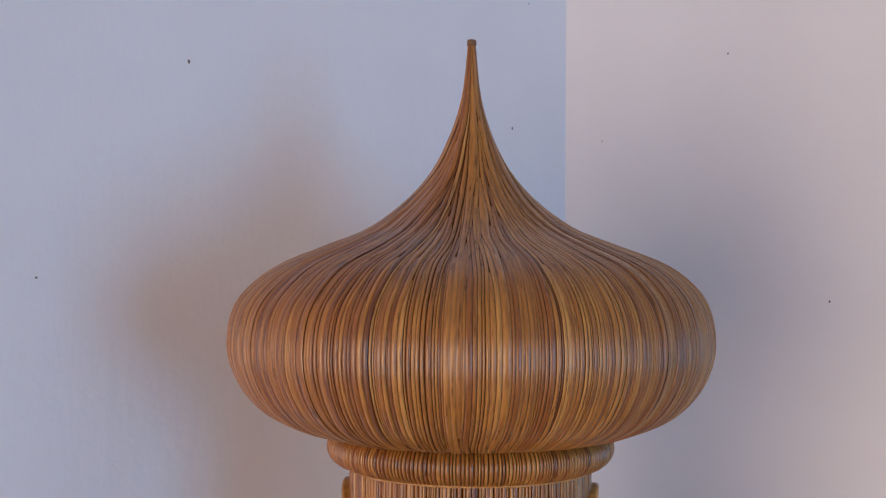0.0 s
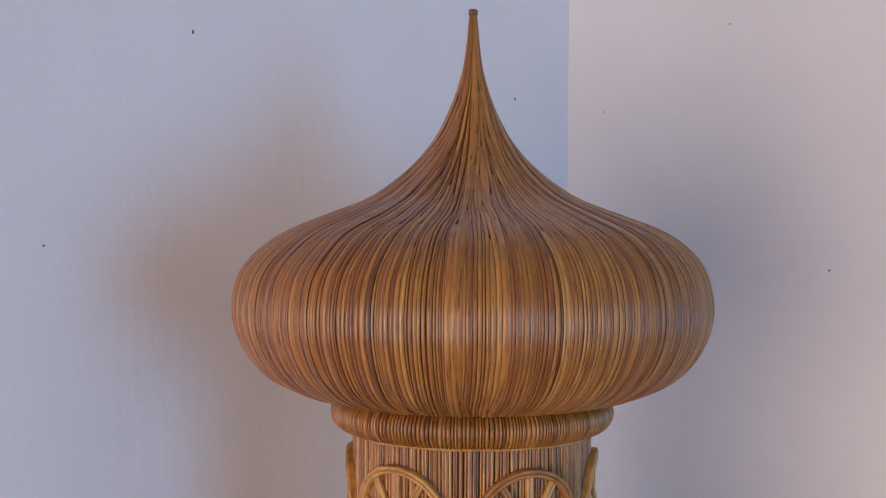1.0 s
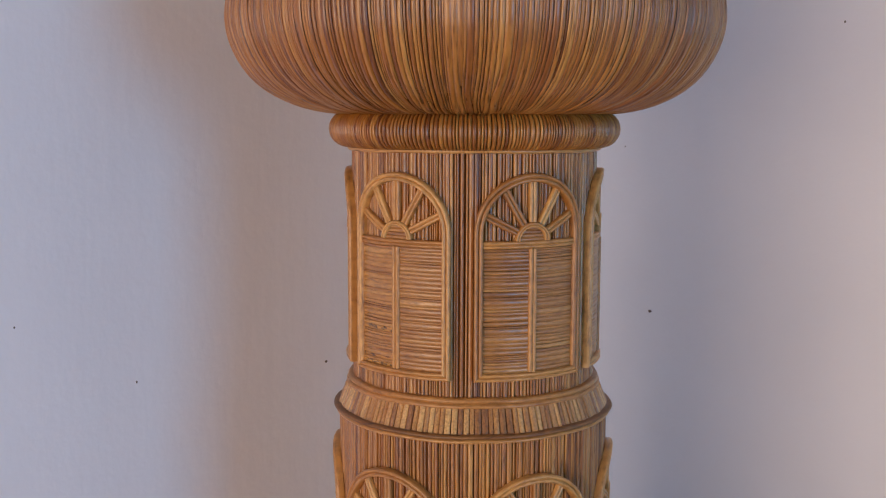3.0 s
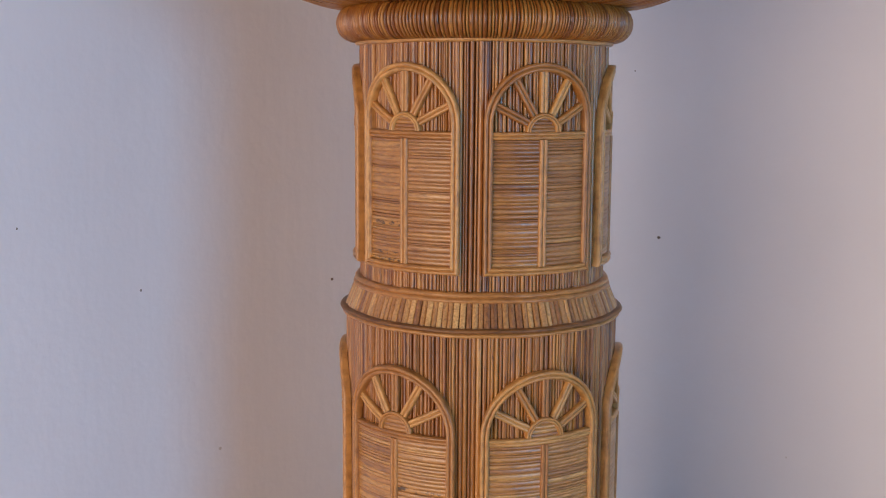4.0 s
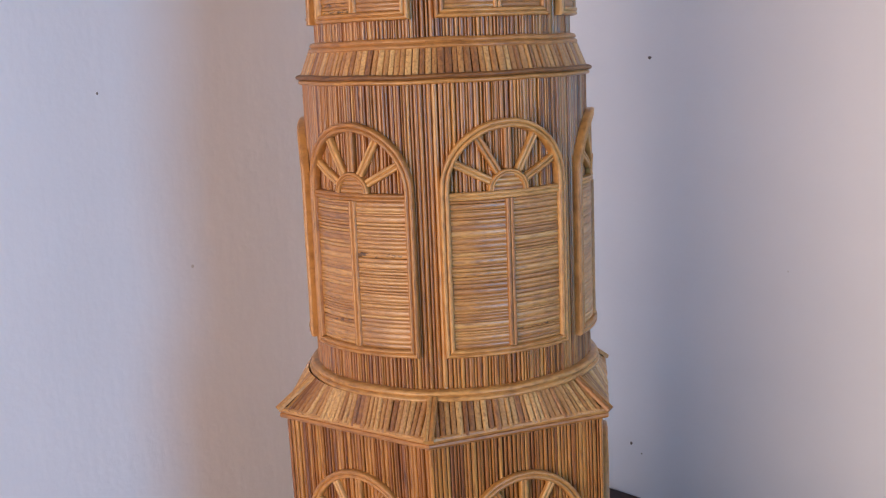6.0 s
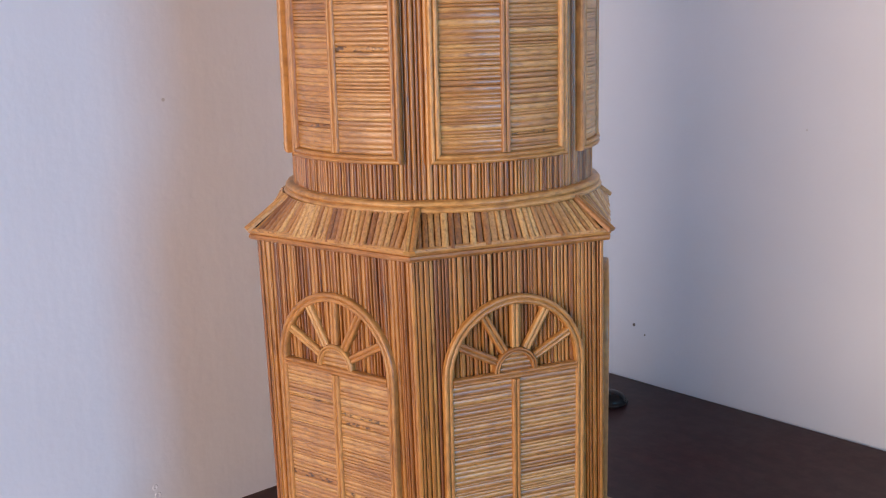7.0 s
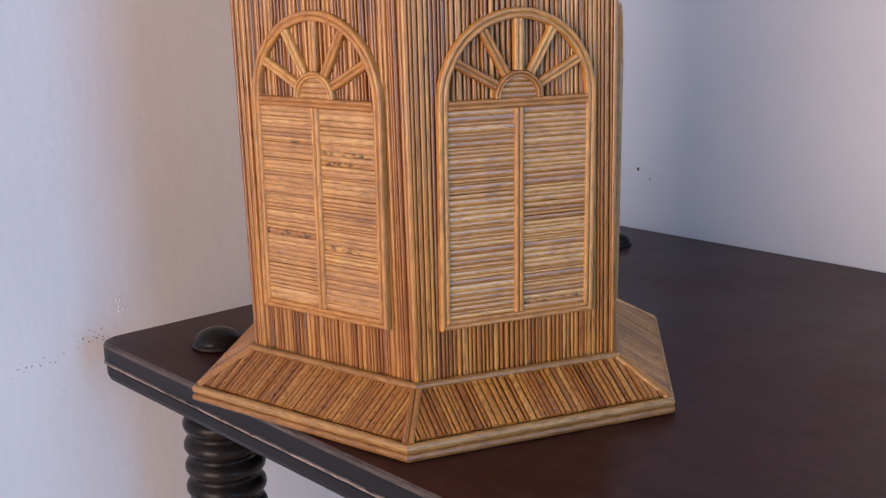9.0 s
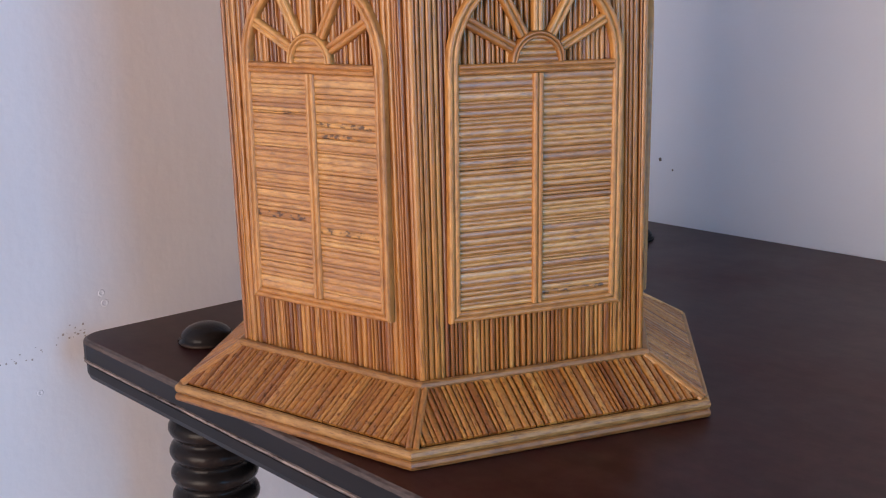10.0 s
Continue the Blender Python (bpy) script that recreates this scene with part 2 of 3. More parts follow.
def lathe(bm, profile, steps, closed_ends=False):
    rings = [[bm.verts.new((r * math.cos(2 * math.pi * k / steps), r * math.sin(2 * math.pi * k / steps), z)) for k in range(steps)] for r, z in profile]
    for a, b in zip(rings, rings[1:]):
        for k in range(steps):
            bm.faces.new((a[k], a[(k + 1) % steps], b[(k + 1) % steps], b[k]))
    if closed_ends:
        bm.faces.new(rings[0][::-1])
        bm.faces.new(rings[-1])
    return rings


def smooth_line(points, steps):
    """Catmull-Rom through a few control points."""
    out = []
    p = [Vector(q) for q in points]
    p = [p[0] * 2 - p[1]] + p + [p[-1] * 2 - p[-2]]
    for i in range(1, len(p) - 2):
        a, b, c, d = p[i - 1:i + 3]
        for k in range(steps):
            t = k / steps
            out.append(0.5 * (2 * b + (c - a) * t + (2 * a - 5 * b + 4 * c - d) * t * t + (3 * b - a - 3 * c + d) * t ** 3))
    out.append(p[-2])
    return out


BOARD = [(-0.5, 0.0), (-0.5, 0.78), (-0.45, 0.95), (0.0, 1.0), (0.45, 0.96), (0.5, 0.80), (0.5, 0.0)]
ROUND = [(-0.5, 0.0), (-0.46, 0.55), (-0.22, 0.92), (0.0, 1.0), (0.22, 0.92), (0.46, 0.55), (0.5, 0.0)]
FLAT = [(-0.5, 0.0), (-0.5, 0.55), (-0.40, 0.88), (0.0, 0.98), (0.40, 0.90), (0.5, 0.6), (0.5, 0.0)]
SPLIT = [(-0.5, 0.0), (-0.49, 0.5), (-0.36, 0.88), (-0.05, 0.95), (0.34, 0.82), (0.49, 0.45), (0.5, 0.0)]
DOUBLE = [(-0.5, 0.0), (-0.5, 0.66), (-0.42, 0.92), (-0.25, 1.0), (-0.07, 0.92), (-0.01, 0.60), (0.01, 0.60), (0.07, 0.90), (0.25, 0.97), (0.42, 0.88), (0.5, 0.62), (0.5, 0.0)]
SINGLE = [(-0.5, 0.0), (-0.5, 0.55), (-0.34, 0.86), (0.0, 1.0), (0.34, 0.86), (0.5, 0.55), (0.5, 0.0)]


def sweep(bm, sections, closed=False, v_scale=10.0, caps=True):
    """Skin of cross-sections (lists of points), with uv across and along."""
    uvl = bm.loops.layers.uv.verify()
    rows = [[bm.verts.new(p) for p in s] for s in sections]
    n = len(rows[0])
    dist, acc = [0.0], 0.0
    loop = sections + [sections[0]] if closed else sections
    for a, b in zip(loop, loop[1:]):
        acc += (Vector(b[n // 2]) - Vector(a[n // 2])).length
        dist.append(acc)
    pairs = list(zip(rows, rows[1:])) + ([(rows[-1], rows[0])] if closed else [])
    for j, (a, b) in enumerate(pairs):
        for i in range(n - 1):
            f = bm.faces.new((a[i], a[i + 1], b[i + 1], b[i]))
            for lp, (uu, vv) in zip(f.loops, ((i, j), (i + 1, j), (i + 1, j + 1), (i, j + 1))):
                lp[uvl].uv = (uu / (n - 1), dist[vv] * v_scale)
    if not closed and caps:
        bm.faces.new([bm.verts.new(p) for p in reversed(sections[0])])
        bm.faces.new([bm.verts.new(p) for p in sections[-1]])


def unit_reed(name, outline, mat):
    """One straight reed: width 1 along x, length 1 along y, height 1 along z."""
    bm = bmesh.new()
    sweep(bm, [[(x, 0.0, z) for x, z in outline], [(x, 1.0, z) for x, z in outline]], v_scale=1.0)
    mesh = bpy.data.meshes.new(name)
    bm.normal_update()
    bmesh.ops.recalc_face_normals(bm, faces=bm.faces)
    bm.to_mesh(mesh)
    bm.free()
    mesh.materials.append(mat)
    sm = [len(p.vertices) == 4 and abs(p.normal.y) < 0.5 for p in mesh.polygons]
    mesh.polygons.foreach_set("use_smooth", sm)
    return mesh


REEDS = [unit_reed("reed", o, REED) for o in (ROUND, FLAT, SPLIT)]
STRAWS = [unit_reed("reed", o, SHORT) for o in (ROUND, FLAT, SPLIT)]
RODS = [unit_reed("rod", SINGLE, STRAW)]


def lay(name, meshes, p0, p1, normal, width, height, parent):
    """A straight reed from p0 to p1 on a surface with that normal."""
    p0, p1, normal = Vector(p0), Vector(p1), Vector(normal).normalized()
    along = p1 - p0
    side = along.cross(normal).normalized()
    normal = side.cross(along).normalized()
    m = Matrix.Identity(4)
    for i in range(3):
        m[i][0], m[i][1], m[i][2], m[i][3] = side[i] * width, along[i], normal[i] * height, p0[i]
    return share(name, rng.choice(meshes), parent, m)


rng = random.Random(7)


def split_run(total, mean, spread):
    """Uneven widths that fill a run."""
    n = max(1, round(total / mean))
    w = [1 + rng.uniform(-spread, spread) for _ in range(n)]
    k = total / sum(w)
    out, x = [], 0.0
    for a in w:
        out.append((x + a * k / 2, a * k))
        x += a * k
    return out


def joint():
    """Share of its room that a reed fills: most touch, a few stand apart."""
    return rng.uniform(0.90, 0.97) if rng.random() < 0.65 else rng.uniform(0.76, 0.90)


# ---- the room ----
def room_part(name, boxes, mat, label, kind="structure"):
    bm = bmesh.new()
    for b in boxes:
        box(bm, *b)
    ob = finish(name, bm, mat)
    ob.matrix_basis = ROOM
    return tagged(ob, label, "", "", kind)


TH = 0.15
b0, b1, wz0, wz1 = WINDOW
a0, a1, dz0, dz1 = WIDE
room_part("wall_north", [(-TH, ROOM_A + TH, -TH, 0, FLOOR_Z, CEILING_Z)], WALL, "off-white painted plaster wall behind the table")
room_part("wall_west", [(-TH, 0, 0, ROOM_B + TH, FLOOR_Z, CEILING_Z)], WALL, "off-white painted plaster wall beside the table")
# east and south walls and ceiling are unseen, added to shape the bounce
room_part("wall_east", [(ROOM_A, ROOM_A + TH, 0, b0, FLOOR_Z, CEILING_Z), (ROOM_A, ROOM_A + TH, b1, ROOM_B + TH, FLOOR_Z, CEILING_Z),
                        (ROOM_A, ROOM_A + TH, b0, b1, FLOOR_Z, wz0), (ROOM_A, ROOM_A + TH, b0, b1, wz1, CEILING_Z)], FAR_WALL, "unseen wall with a window opening, darkened to cut fill light")
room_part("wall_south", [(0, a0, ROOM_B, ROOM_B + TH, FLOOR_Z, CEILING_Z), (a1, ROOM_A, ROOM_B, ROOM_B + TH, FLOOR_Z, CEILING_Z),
                         (a0, a1, ROOM_B, ROOM_B + TH, FLOOR_Z, dz0), (a0, a1, ROOM_B, ROOM_B + TH, dz1, CEILING_Z)], FAR_WALL, "unseen wall with a wide window opening, darkened to cut fill light")
# added floor, out of view, there for its warm bounce
room_part("floor", [(-TH, ROOM_A + TH, -TH, ROOM_B + TH, FLOOR_Z - 0.1, FLOOR_Z)], FLOOR, "unseen floor tinted to bounce warm light")
room_part("ceiling", [(-TH, ROOM_A + TH, -TH, ROOM_B + TH, CEILING_Z, CEILING_Z + 0.1)], CEIL, "unseen ceiling, toned to limit bounced light")


# ---- the table ----
TABLE_A, TABLE_B, TABLE_T = 1.10, 0.585, 0.030
TABLE_M = Matrix.Translation(CORNER + U * 0.042 + V * 0.002) @ Matrix((U, V, (0, 0, 1))).transposed().to_4x4()


def rounded_rect(x0, x1, y0, y1, r, steps=6):
    pts = []
    for cx, cy, s in ((x1 - r, y1 - r, 0), (x0 + r, y1 - r, 90), (x0 + r, y0 + r, 180), (x1 - r, y0 + r, 270)):
        for k in range(steps + 1):
            a = radians(s + 90 * k / steps)
            pts.append((cx + r * math.cos(a), cy + r * math.sin(a)))
    return pts


def slab(bm, levels, x0, x1, y0, y1, r):
    """A board with a moulded edge: levels are (inset, z) from the underside up."""
    rows = []
    for inset, z in levels:
        rows.append([bm.verts.new((x, y, z)) for x, y in rounded_rect(x0 + inset, x1 - inset, y0 + inset, y1 - inset, max(r - inset, 0.002))])
    for a, b in zip(rows, rows[1:]):
        for k in range(len(a)):
            bm.faces.new((a[k], a[(k + 1) % len(a)], b[(k + 1) % len(a)], b[k]))
    bm.faces.new(rows[0][::-1])
    bm.faces.new(rows[-1])


def turned_leg(height):
    """A bobbin-turned leg, from the underside of the top down."""
    prof = [(0.0, 0.0), (0.026, 0.0), (0.0265, -0.016), (0.0245, -0.020)]
    z = -0.020
    bead = 0.0165
    while z > -height + 0.12:
        for k in range(1, 9):
            prof.append((0.0235 + 0.0062 * math.sin(math.pi * k / 8) ** 0.8, z - bead * k / 8))
        z -= bead
    prof += [(0.030, z - 0.004), (0.030, z - 0.03), (0.022, z - 0.045), (0.026, -height + 0.02), (0.022, -height), (0.0, -height)]
    return prof


def make_table():
    base = new("table")
    base.matrix_basis = TABLE_M @ Matrix.Translation((0, 0, FLOOR_Z))
    top_z = -FLOOR_Z
    up = Matrix.Translation((0, 0, top_z))
    bm = bmesh.new()
    slab(bm, [(0.002, -0.0145), (0.0, -0.0135), (0.0, -0.0030), (0.0008, -0.0010), (0.0028, 0.0)], 0, TABLE_A, 0, TABLE_B, 0.018)
    board = part("top_board", bm, TABLE, base, "dark red-brown polished board", basis=up)
    board.data.materials.append(EDGE)
    board.data.materials.append(RUBBED)
    for p in board.data.polygons:
        if abs(p.normal.z) < 0.3:
            p.material_index = 1
        elif abs(p.normal.z) < 0.9:
            p.material_index = 2
    bm = bmesh.new()
    slab(bm, [(0.007, -0.0295), (0.003, -0.0280), (0.0012, -0.024), (0.0012, -0.0180), (0.004, -0.0155)], 0, TABLE_A, 0, TABLE_B, 0.018)
    part("lower_moulding", bm, EDGE, base, "dark moulding under the board", basis=up)
    bm = bmesh.new()
    slab(bm, [(0.0022, -0.0165), (-0.0004, -0.0158), (-0.0004, -0.0144), (0.0022, -0.0137)], 0, TABLE_A, 0, TABLE_B, 0.018)
    part("worn_bead", bm, BEAD, base, "rubbed pale edge line", basis=up)
    leg_h = top_z - 0.0295
    for x, y in ((0.078, TABLE_B - 0.058), (0.078, 0.078), (TABLE_A - 0.078, TABLE_B - 0.058), (TABLE_A - 0.078, 0.078)):
        bm = bmesh.new()
        lathe(bm, turned_leg(leg_h)[1:-1], 32, True)
        bmesh.ops.recalc_face_normals(bm, faces=bm.faces)
        part("leg", bm, LEG, base, "black bobbin-turned leg", True, Matrix.Translation((x, y, top_z - 0.0295)))
        bm = bmesh.new()
        prof = [(0.019, 0.0005), (0.0195, 0.002)] + [(0.0175 * math.cos(radians(q)), 0.003 + 0.0105 * math.sin(radians(q))) for q in range(0, 86, 10)]
        lathe(bm, prof, 28, True)
        bmesh.ops.recalc_face_normals(bm, faces=bm.faces)
        part("stud", bm, LEG, base, "black domed stud", True, Matrix.Translation((x, y, top_z)))
    return tagged(base, "dark rosewood table with bobbin-turned legs in the corner", "table")


make_table()

# ---- the reed tower ----
tower = new("model_tower")
tagged(tower, "varnished reed tower model with onion dome on the table", "model tower")
HEX_R, BODY_Z0, BODY_Z1 = 0.130, 0.030, 0.272
C30 = math.cos(radians(30))


def hexagon(r):
    return [Vector((r * math.sin(radians(60 * k)), -r * math.cos(radians(60 * k)), 0)) for k in range(6)]


def prism(bm, levels):
    rows = [[bm.verts.new(p + Vector((0, 0, z))) for p in hexagon(r)] for r, z in levels]
    for a, b in zip(rows, rows[1:]):
        for k in range(6):
            bm.faces.new((a[k], a[(k + 1) % 6], b[(k + 1) % 6], b[k]))
    bm.faces.new(rows[0][::-1])
    bm.faces.new(rows[-1])


def face_frame(k):
    """Middle azimuth of face k, its outward normal and its run to the right."""
    a = radians(60 * k + 30)
    return Vector((math.sin(a), -math.cos(a), 0)), Vector((math.cos(a), math.sin(a), 0))


def hex_band(name, r, z0, z1, outline, mat, label, depth):
    """A bead of that height right round a hexagon, standing out by depth."""
    bm = bmesh.new()
    secs = []
    for p in hexagon(1.0):
        secs.append([tuple(p * (r + depth * h) + Vector((0, 0, z0 + (z1 - z0) * (x + 0.5)))) for x, h in outline])
    sweep(bm, secs, True)
    bmesh.ops.recalc_face_normals(bm, faces=bm.faces)
    return part(name, bm, mat, tower, label)


def ring_band(name, r, z, width, depth, outline, mat, label, lean=0.0, parent=None):
    """A bead of that height round a circle; lean tips it outward."""
    bm = bmesh.new()
    secs = []
    n = 72
    for k in range(n):
        a = 2 * math.pi * k / n
        wob = 0.00035 * math.sin(3 * a + r * 900) + 0.0002 * math.sin(11 * a)
        secs.append([((r + depth * h - lean * x) * math.sin(a), -(r + depth * h - lean * x) * math.cos(a), z + wob + width * x) for x, h in outline])
    sweep(bm, secs, True)
    bmesh.ops.recalc_face_normals(bm, faces=bm.faces)
    return part(name, bm, mat, parent or tower, label, True)


# skirt: sloping hexagonal base
SK_IN, SK_OUT, SK_Z0, SK_Z1 = 0.134, 0.1705, 0.0095, 0.0285
bm = bmesh.new()
prism(bm, [(0.168, 0.0), (0.168, SK_Z0 - 0.001), (SK_IN, SK_Z1 - 0.001), (SK_IN - 0.02, SK_Z1 - 0.001)])
skirt = part("skirt", bm, CORE, tower, "sloping hexagonal base of laid reeds")
for k in range(6):
    n, s = face_frame(k)
    slope_n = (n * (SK_Z1 - SK_Z0) + Vector((0, 0, (SK_OUT - SK_IN) * C30))).normalized()
    for x, w in split_run(SK_OUT - 0.006, 0.0034, 0.42):
        x -= (SK_OUT - 0.006) / 2
        lo = SK_OUT * C30 - 0.003
        hi = max(SK_IN * C30, abs(x) / math.tan(radians(30)) + 0.003)
        if hi > lo - 0.003:
            continue
        q = lambda d: n * d + s * x + Vector((0, 0, SK_Z0 + (SK_Z1 - SK_Z0) * (SK_OUT * C30 - d) / ((SK_OUT - SK_IN) * C30) - 0.001))
        lay("reed", REEDS, q(lo), q(hi), slope_n, w * joint() * 0.97, 0.0017 + rng.uniform(0, 0.0006), skirt)
for p in hexagon(1.0):
    side = Vector((-p.y, p.x, 0))
    up = (p * (SK_Z1 - SK_Z0) + Vector((0, 0, SK_OUT - SK_IN))).normalized()
    for o in (-0.0017, 0.0017):
        lay("hip_rod", RODS, p * (SK_OUT - 0.0030) + side * o + Vector((0, 0, SK_Z0)), p * (SK_IN - 0.001) + side * o + Vector((0, 0, SK_Z1 - 0.0005)), up, 0.0032, 0.0024, skirt)
hex_band("plinth_rod", 0.1682, 0.0002, 0.0050, SINGLE, EDGING, "brown reed edging", 0.0042)
hex_band("plinth_rod", 0.1680, 0.0051, 0.0102, SINGLE, EDGING, "brown reed edging", 0.0042)
hex_band("skirt_top_rod", HEX_R + 0.001, SK_Z1 - 0.001, SK_Z1 + 0.0035, SINGLE, EDGING, "brown reed edging", 0.0042)

# hexagonal base storey, leaning out a little towards its top
FLARE = 0.006
LEAN = Vector((-0.0030, 0.0, 0.0))   # how far the storey leans at its top
bm = bmesh.new()
prism(bm, [(HEX_R - 0.0026, SK_Z1 - 0.002), (HEX_R + FLARE * BODY_Z1 - 0.0026, BODY_Z1)])
body = part("base_storey", bm, CORE, tower, "hexagonal storey faced with upright reeds")
for k in range(6):
    n, s = face_frame(k)
    for x, w in split_run(HEX_R - 0.003, 0.0028, 0.5):
        x -= (HEX_R - 0.003) / 2
        tip = rng.uniform(-0.0004, 0.0004)
        lay("reed", REEDS, n * ((HEX_R - 0.0028) * C30) + s * x + Vector((0, 0, BODY_Z0)), n * ((HEX_R + FLARE * BODY_Z1 - 0.0028) * C30) + s * (x + tip) + LEAN + Vector((0, 0, BODY_Z1)), n, w * joint(), 0.0022 + rng.uniform(0, 0.0009), body)
for p in hexagon(HEX_R - 0.0012):
    lay("corner_rod", REEDS, p + Vector((0, 0, BODY_Z0)), p * (1 + FLARE * BODY_Z1 / HEX_R) + LEAN + Vector((0, 0, BODY_Z1)), p, 0.0030, 0.0016, body)


# round storeys
def round_storey(name, r, z0, z1, label):
    bm = bmesh.new()
    lathe(bm, [(r - 0.0026, z0), (r - 0.0026, z1)], 96, True)
    ob = part(name, bm, CORE, tower, label, False)
    for x, w in split_run(2 * math.pi * r, 0.0028, 0.5):
        a = x / r
        n = Vector((math.sin(a), -math.cos(a), 0))
        s = Vector((math.cos(a), math.sin(a), 0))
        tip = rng.uniform(-0.0004, 0.0004)
        lay("reed", REEDS, n * (r - 0.0027) + Vector((0, 0, z0)), n * (r - 0.0027) + s * tip + Vector((0, 0, z1)), n, w * joint(), 0.0022 + rng.uniform(0, 0.0009), ob)
    return ob


S1, S2 = 0.0934, 0.1041
round_storey("middle_storey", S2, 0.290, 0.513, "round storey faced with upright reeds")
round_storey("upper_storey", S1, 0.528, 0.718, "round storey faced with upright reeds")

# eave between the hexagon and the round storey
EAVE_R, EAVE_Z0, EAVE_Z1, EAVE_TOP = 0.1367, 0.2735, 0.2935, 0.1085
bm = bmesh.new()
low = [[bm.verts.new(p + Vector((0, 0, z))) for p in hexagon(EAVE_R - 0.002)] for z in (EAVE_Z0 - 0.003, EAVE_Z0)]
for k in range(6):
    bm.faces.new((low[0][k], low[0][(k + 1) % 6], low[1][(k + 1) % 6], low[1][k]))
bm.faces.new(low[0][::-1])
steps = 8
top_ring = [bm.verts.new(((EAVE_TOP - 0.001) * math.sin(2 * math.pi * j / 48), -(EAVE_TOP - 0.001) * math.cos(2 * math.pi * j / 48), EAVE_Z1 - 0.001)) for j in range(48)]
for k in range(6):
    for j in range(steps):
        t0, t1 = top_ring[(k * 8 + j) % 48], top_ring[(k * 8 + j + 1) % 48]
        e = low[1][k] if j < 4 else low[1][(k + 1) % 6]
        bm.faces.new((t0, e, t1)[::-1])
    bm.faces.new((low[1][k], low[1][(k + 1) % 6], top_ring[(k * 8 + 4) % 48]))
bm.faces.new(top_ring)
bmesh.ops.recalc_face_normals(bm, faces=bm.faces)
eave = part("eave", bm, CORE, tower, "sloping eave of short pale reeds", basis=Matrix.Translation(LEAN))
for k in range(6):
    n, s = face_frame(k)
    for x, w in split_run(EAVE_R - 0.008, 0.0043, 0.2):
        x -= (EAVE_R - 0.008) / 2
        lo = n * (EAVE_R * C30) + s * x + Vector((0, 0, EAVE_Z0))
        tx = x * 0.86
        hi = n * math.sqrt(EAVE_TOP ** 2 - tx ** 2) + s * tx + Vector((0, 0, EAVE_Z1))
        lay("reed", STRAWS, lo, hi, n + Vector((0, 0, 0.6)), w * rng.uniform(0.78, 0.92), 0.0013 + rng.uniform(0, 0.0010), eave)
for p in hexagon(1.0):
    side = Vector((-p.y, p.x, 0))
    for o in (-0.0017, 0.0017):
        lay("hip_rod", RODS, p * (EAVE_R + 0.0012) + side * o + Vector((0, 0, EAVE_Z0)), p * (EAVE_TOP + 0.001) + side * o + Vector((0, 0, EAVE_Z1 + 0.001)), p + Vector((0, 0, 1.0)), 0.0035, 0.0032, eave)
hex_band("eave_rod", EAVE_R - 0.003, EAVE_Z0 - 0.0055, EAVE_Z0 - 0.0015, SINGLE, STRAW, "pale reed edging", 0.0038).location = LEAN
hex_band("eave_rod", EAVE_R - 0.0025, EAVE_Z0 - 0.0016, EAVE_Z0 + 0.0026, SINGLE, STRAW, "pale reed edging", 0.0040).location = LEAN
ring_band("eave_top_ring", S2 - 0.001, 0.2968, 0.0078, 0.0074, DOUBLE, STRAW, "pale bent reed ring", 0.002)

# collar between the round storeys
bm = bmesh.new()
lathe(bm, [(0.100, 0.509), (0.1035, 0.5115), (0.0955, 0.5305), (0.092, 0.5315)], 72, True)
collar = part("collar", bm, CORE, tower, "flared collar of short reeds")
for x, w in split_run(2 * math.pi * 0.105, 0.0044, 0.25):
    a = x / 0.105
    n = Vector((math.sin(a), -math.cos(a), 0))
    lay("reed", STRAWS, n * 0.1036 + Vector((0, 0, 0.5115)), n * 0.0956 + Vector((0, 0, 0.5315)), n + Vector((0, 0, 0.4)), w * rng.uniform(0.80, 0.93), 0.0013 + rng.uniform(0, 0.0009), collar)
ring_band("collar_lower_ring", S2 - 0.0008, 0.5118, 0.0036, 0.0056, SINGLE, EDGING, "brown bent reed ring", 0.0)
ring_band("collar_under_ring", S2 - 0.001, 0.5084, 0.0032, 0.0040, SINGLE, STRAW, "thin bent reed ring", 0.0)
ring_band("collar_upper_ring", S1 - 0.001, 0.5328, 0.0074, 0.0058, DOUBLE, STRAW, "pale bent reed ring", 0.002)


